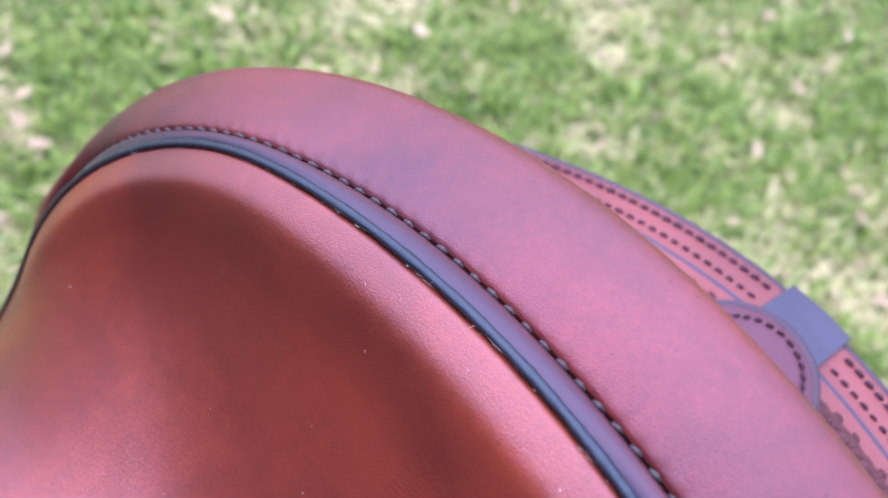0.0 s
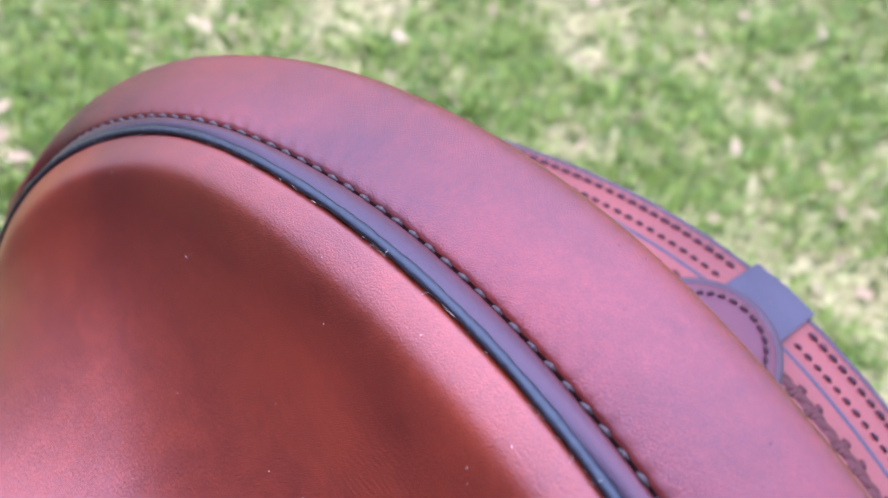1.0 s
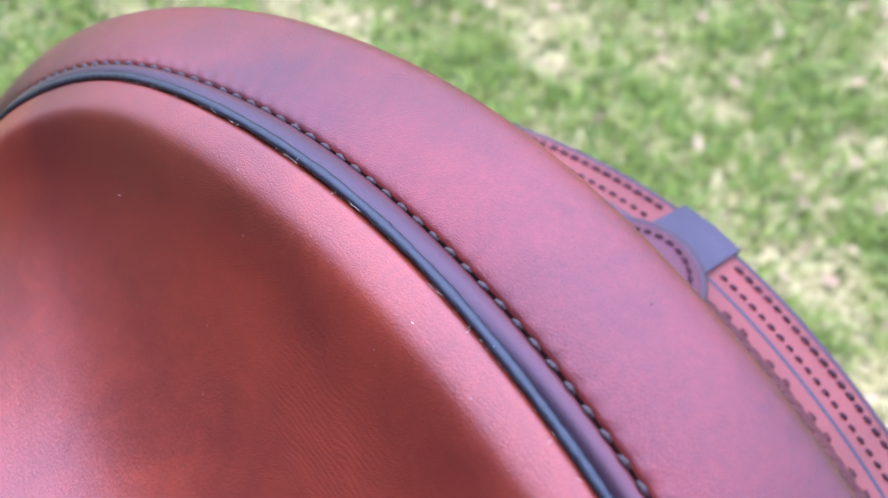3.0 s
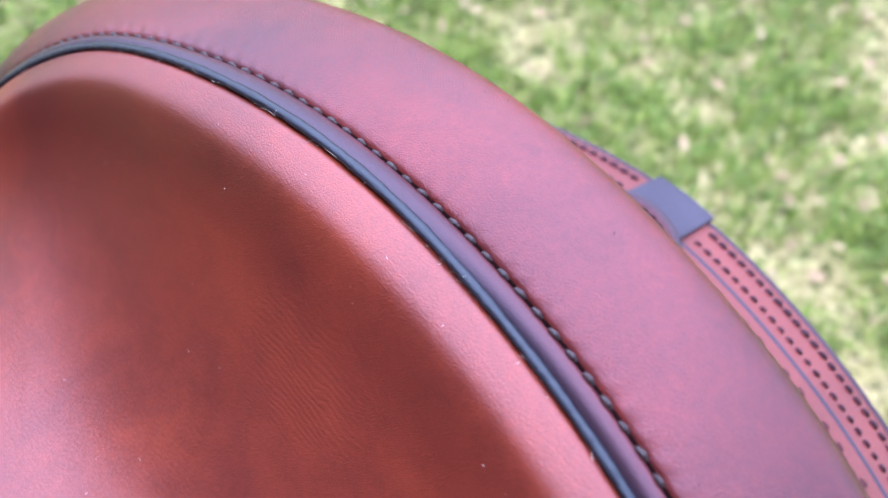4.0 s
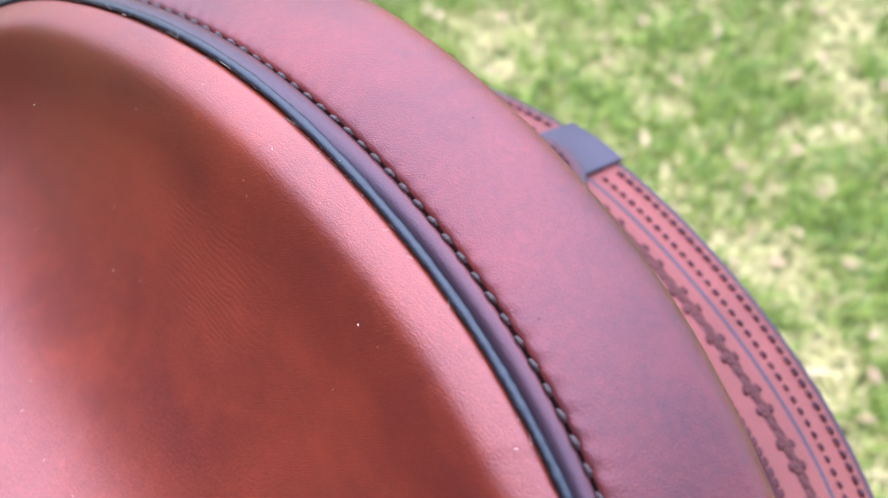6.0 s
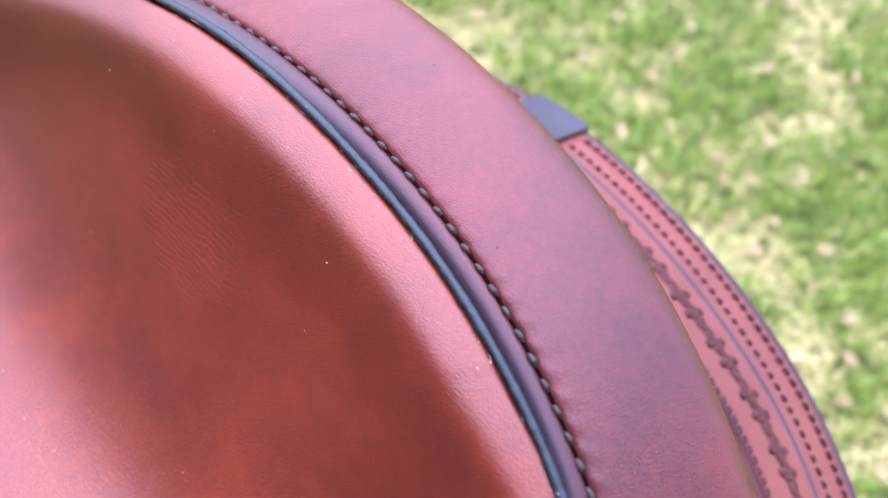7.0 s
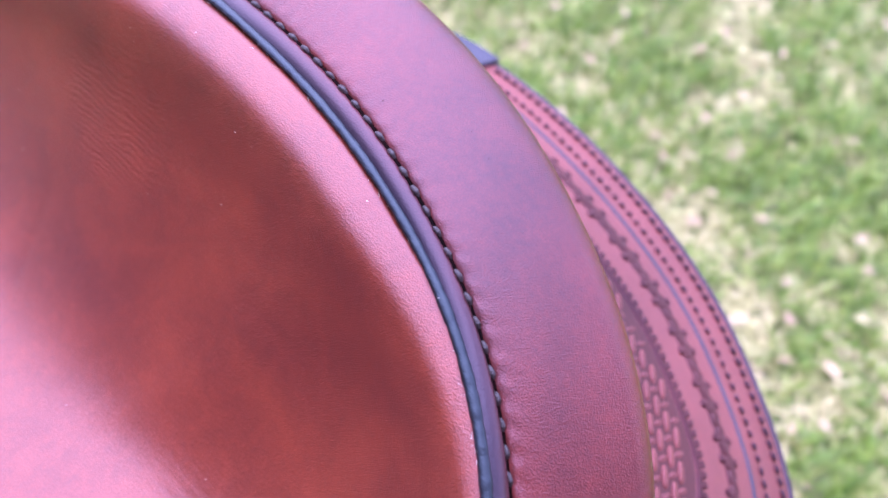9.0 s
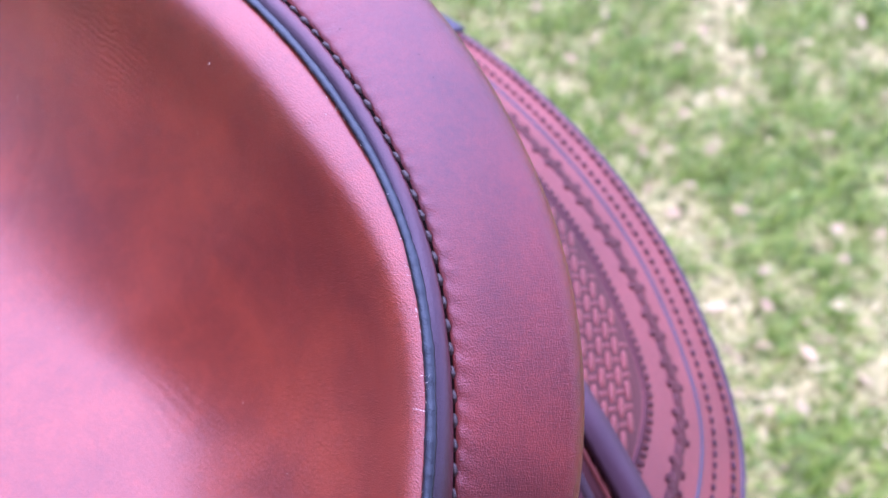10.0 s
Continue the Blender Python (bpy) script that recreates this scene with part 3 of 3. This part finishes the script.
row = np.r_[np.c_[-half[::-1, 0], half[::-1, 1]][:-1], half] + (MID, 0)
tn = unit(np.gradient(row, axis=0))
row = row + np.c_[tn[:, 1], -tn[:, 0]] * 0.0048
row = row[(abs(row[:, 0] - MID) < 0.045)]
row_of_stitches(jockey, laid(row, 0.0045), slope(row), 0.0042, thread(0.0030, 0.0007, 0.0008, THREAD_BROWN, "stitch"))

# joining plate at the middle of the hem, folded over the edge
o = np.array([(-0.0185, 0.1680), (-0.0188, 0.1972), (-0.006, 0.1992), (0.0066, 0.1990), (0.0070, 0.1680), (-0.006, 0.1675)])
o = spline([(*p, 0) for p in np.repeat(o, 3, axis=0)] + [(*o[0], 0)], 90)[:-1, :2]
join = plate("joining_plate", o[::-1], 0.0006, 0.0022, SLATE, None, skirt, "smooth slate-grey leather plate over the skirt seam")

# side strap over the basketweave
strap_line = np.stack([np.linspace(0.09, 0.262, 60), 0.0748 - 0.185 * (np.linspace(0.09, 0.262, 60) - 0.178)], 1)
rows = []
for f, h in ((-1, 0.0), (-1, 0.0032), (-0.9, 0.0040), (0, 0.0042), (0.9, 0.0040), (1, 0.0032), (1, 0.0)):
    rows.append(laid(strap_line + np.array((0, 0.0058)) * f, 0.003 + h))
part("strap", sheet(np.stack(rows, 1)), PLUM, saddle, "dark plum leather strap laid across the skirt")
rows = []
for f, h in ((-1, -0.002), (-1, 0.0014), (-0.8, 0.0020), (1, 0.0020), (1, -0.002)):
    rows.append(laid(strap_line - (0, 0.0105) + np.array((0, 0.0030)) * f, 0.001 + h))
lower = part("under_strap", sheet(np.stack(rows, 1)), STAMP, saddle, "second leather layer below the strap")
part("pale_edge", tube(laid(strap_line - (0, 0.0078), 0.0030), 0.0008, 8), SKIRT, lower, "pink trimmed edge")


# lint and dust caught on the leather
vs, fs, n0 = [], [], 0
rng = random.Random(11)
for k in range(120):
    i = rng.randrange(220, 960)
    p = P[i] - N0[i] * 0.0002 - unit(S - P)[i] * rng.uniform(0.0010, 0.0018)
    way = np.array([rng.uniform(-1, 1), rng.uniform(-1, 1), rng.uniform(0.0, 0.9)])
    bend = np.array([rng.uniform(-1, 1), rng.uniform(-1, 1), rng.uniform(-0.3, 0.6)])
    long = rng.choice((0.0005, 0.0006, 0.0008, 0.0010, 0.0012, 0.0018))
    t = np.linspace(0, 1, 6)[:, None]
    v, f = tube(p + (unit(way) * t + unit(bend) * t**2 * 0.7) * long, 0.000035, 4)
    fs += [tuple(x + n0 for x in g) for g in f]
    vs.append(v - (0, 0, BASE))
    n0 += len(v)
seat_mesh = seat.data
for k in range(90):
    q = seat_mesh.vertices[rng.randrange(len(seat_mesh.vertices))]
    if q.co.y < -0.03:
        continue
    p, nn = np.array(q.co) + np.array(q.normal) * 0.00008, np.array(q.normal)
    way = unit(np.cross(nn, (rng.uniform(-1, 1), rng.uniform(-1, 1), 0.3)))
    t = np.linspace(-1, 1, 3)[:, None]
    v, f = tube(p + way * t * rng.uniform(0.00008, 0.0003), 0.00006, 4)
    fs += [tuple(x + n0 for x in g) for g in f]
    vs.append(v)
    n0 += len(v)
lint = make("lint", np.concatenate(vs), fs, LINT, saddle)
tagged(lint, "pale lint and dust specks", kind="stuff")

# ---- stand under the saddle ----
stand = new("saddle_stand")
stand.matrix_world = Matrix.Translation((0.02336 + 0.003, -0.03364 - 0.05, 0.0)) @ Matrix.Rotation(math.atan2(-0.82052, 0.56991), 4, "Z")
tagged(stand, "plain wooden saddle stand with a rounded top, on grass", "saddle stand")
ang = np.linspace(-0.95, 0.95, 25)
rows = []
for v in np.linspace(-0.22, 0.0, 6):
    rows.append(np.c_[MID + 0.265 * np.sin(ang), np.full(25, v), 0.562 - 0.265 * (1 - np.cos(ang))])
rows = [np.c_[rows[0][:, :2], np.full(25, 0.40)]] + rows + [np.c_[rows[-1][:, :2], np.full(25, 0.40)]]
make("barrel", *sheet(np.stack(rows, 1)), WOOD, stand)
for x in (-0.17, 0.16):
    for y in (-0.19, -0.03):
        pts = np.c_[np.linspace(x * 1.25, x, 8), np.linspace(y, y, 8), np.linspace(0.0, 0.42, 8)]
        make("leg", *tube(pts, 0.025, 12, up=(0, 1, 0)), WOOD, stand)

# ---- unseen dark walls added behind the camera, to darken the leather's reflections ----
def sky_blocker(name, x0, x1, y0, y1, high):
    v = [(x, y, z) for z in (0.0, high) for x, y in ((x0, y0), (x1, y0), (x1, y1), (x0, y1))]
    f = [(0, 1, 5, 4), (1, 2, 6, 5), (2, 3, 7, 6), (3, 0, 4, 7), (4, 5, 6, 7)]
    return tagged(make(name, v, f, BLOCKER, smooth=False), "plain dark brown wall, unseen, added to block sky light", "wall", kind="structure")


sky_blocker("blocker_south", -0.90, 1.70, -0.86, -0.76, 2.20)
sky_blocker("blocker_west", -1.00, -0.90, -0.86, -0.28, 2.20)
sky_blocker("blocker_west_low", -1.00, -0.90, -0.28, 0.35, 1.22)

# ---- ground ----
big = 400.0
g = [(x, y, 0.0) for y in (-big, -3, 3, big) for x in (-big, -3, 3, big)]
gf = [(r * 4 + c, r * 4 + c + 1, r * 4 + c + 5, r * 4 + c + 4) for r in range(3) for c in range(3)]
tagged(make("ground", g, gf, SOIL, smooth=False), "spring lawn of thin grass over dry thatch", "ground", kind="structure")


def tuft(count, seed, length, width, lean, keep, name, mat, label, arch=0.5, area=(-0.75, 1.35, -0.25, 1.65)):
    """Many bent blades, three joints each, scattered where keep(x, y) allows."""
    r = np.random.default_rng(seed)
    x, y = r.uniform(area[0], area[1], count * 3), r.uniform(area[2], area[3], count * 3)
    ok = np.array([keep(a, b, c) for a, b, c in zip(x, y, r.random(count * 3))])
    x, y = x[ok][:count], y[ok][:count]
    n = len(x)
    h, w = r.uniform(*length, n), r.uniform(*width, n)
    yaw, tip = r.uniform(0, 2 * np.pi, n), r.uniform(*lean, n)
    out = np.c_[np.cos(yaw), np.sin(yaw), 0 * yaw]
    side = np.c_[-np.sin(yaw), np.cos(yaw), 0 * yaw]
    root = np.c_[x, y, r.uniform(0.0, 0.004, n)]
    verts = np.zeros((n, 7, 3))
    at, ang = root, tip * (1 - arch)
    for k in range(4):
        wk = w * (1.0, 0.9, 0.65, 0.0)[k]
        if k < 3:
            verts[:, 2 * k], verts[:, 2 * k + 1] = at - side * wk[:, None] / 2, at + side * wk[:, None] / 2
        else:
            verts[:, 6] = at
        step = h / 3
        at = at + out * (np.sin(ang) * step)[:, None] + np.array((0, 0, 1.0)) * (np.cos(ang) * step)[:, None]
        ang = np.minimum(ang + tip * arch * 0.7, 1.62)
    verts[:, :, 2] = np.maximum(verts[:, :, 2], 0.0012)
    i = (np.arange(n) * 7)[:, None]
    quads = np.concatenate([i + np.array((0, 1, 3, 2)), i + np.array((2, 3, 5, 4))]).tolist()
    tris = (i + np.array((4, 5, 6))).tolist()
    ob = make(name, verts.reshape(-1, 3), quads + tris, mat)
    return tagged(ob, label, name.split("_")[-1], kind="stuff")


def patchy(x, y):
    return 0.50 + 1.0 * noise.noise((x * 5, y * 5, 0.3)) + 1.1 * noise.noise((x * 15, y * 15, 4.0)) + 0.6 * noise.noise((x * 38, y * 38, 9.0))


def near(x, y):
    """1 on the lawn round the saddle, falling to 0 further out."""
    return min(1.0, max(0.0, (1.25 + 0.35 * noise.noise((x * 3, y * 3, 7.0)) - math.hypot(x - 0.3, y - 0.65)) / 0.4))


def outer(x, y):
    """1 on the ring of lawn past the near part, thinning out before its rim."""
    return (1 - near(x, y)) * min(1.0, max(0.0, (3.7 - math.hypot(x - 0.3, y - 0.65)) / 1.6))


CLOSE, WIDE = (-1.2, 1.8, -0.85, 2.15), (-3.4, 4.0, -3.2, 4.6)
tuft(78000, 1, (0.014, 0.042), (0.0020, 0.0044), (0.3, 1.5), lambda x, y, c: c < near(x, y) * (0.12 + 1.35 * patchy(x, y)), "lawn_grass", GREEN, "short green lawn grass in uneven clumps", 0.5, CLOSE)
tuft(52000, 2, (0.012, 0.038), (0.0022, 0.0052), (1.2, 1.62), lambda x, y, c: c < near(x, y) * (1.42 - 1.45 * patchy(x, y)), "dry_grass", STRAW, "dry straw-coloured thatch among the grass", 0.2, CLOSE)
tuft(52000, 5, (0.03, 0.07), (0.005, 0.011), (0.5, 1.5), lambda x, y, c: c < outer(x, y) * (0.12 + 1.35 * patchy(x, y)), "outer_grass", GREEN, "green lawn grass further out", 0.5, WIDE)
tuft(30000, 6, (0.03, 0.06), (0.005, 0.011), (1.2, 1.62), lambda x, y, c: c < outer(x, y) * (1.30 - 1.45 * patchy(x, y)), "outer_dry_grass", STRAW, "dry straw-coloured thatch further out", 0.2, WIDE)


def leaves(count, seed):
    r = random.Random(seed)
    vs, fs = [], []
    for k in range(count):
        x, y = r.uniform(-0.9, 1.5), r.uniform(-0.5, 1.8)
        if r.random() > near(x, y) * (1.25 - 1.3 * patchy(x, y)):
            continue
        long, wide, curl = r.uniform(0.008, 0.030), r.uniform(0.3, 0.75), r.uniform(0.1, 0.5)
        m = Matrix.Translation((x, y, r.uniform(0.012, 0.035))) @ Euler((r.uniform(-0.5, 0.5), r.uniform(-0.5, 0.5), r.uniform(0, 6.28))).to_matrix().to_4x4()
        b = sum(len(q) for q in vs)
        one = []
        for i in range(5):
            s = i / 4
            w = long * wide * 0.5 * math.sin(math.pi * (0.08 + 0.86 * s)) * r.uniform(0.55, 1.25)
            for j in (-1, 0, 1):
                one.append(m @ Vector(((s - 0.5) * long, j * w, curl * abs(j) * w + curl * long * (s - 0.5) ** 2)))
        vs.append(one)
        fs += [(b + i * 3 + j, b + i * 3 + j + 1, b + i * 3 + j + 4, b + i * 3 + j + 3) for i in range(4) for j in range(2)]
    flat = [tuple(p) for q in vs for p in q]
    return tagged(make("fallen_leaves", flat, fs, LEAF), "pale dry leaf fragments lying in the grass", "leaves", kind="stuff")


leaves(2400, 7)
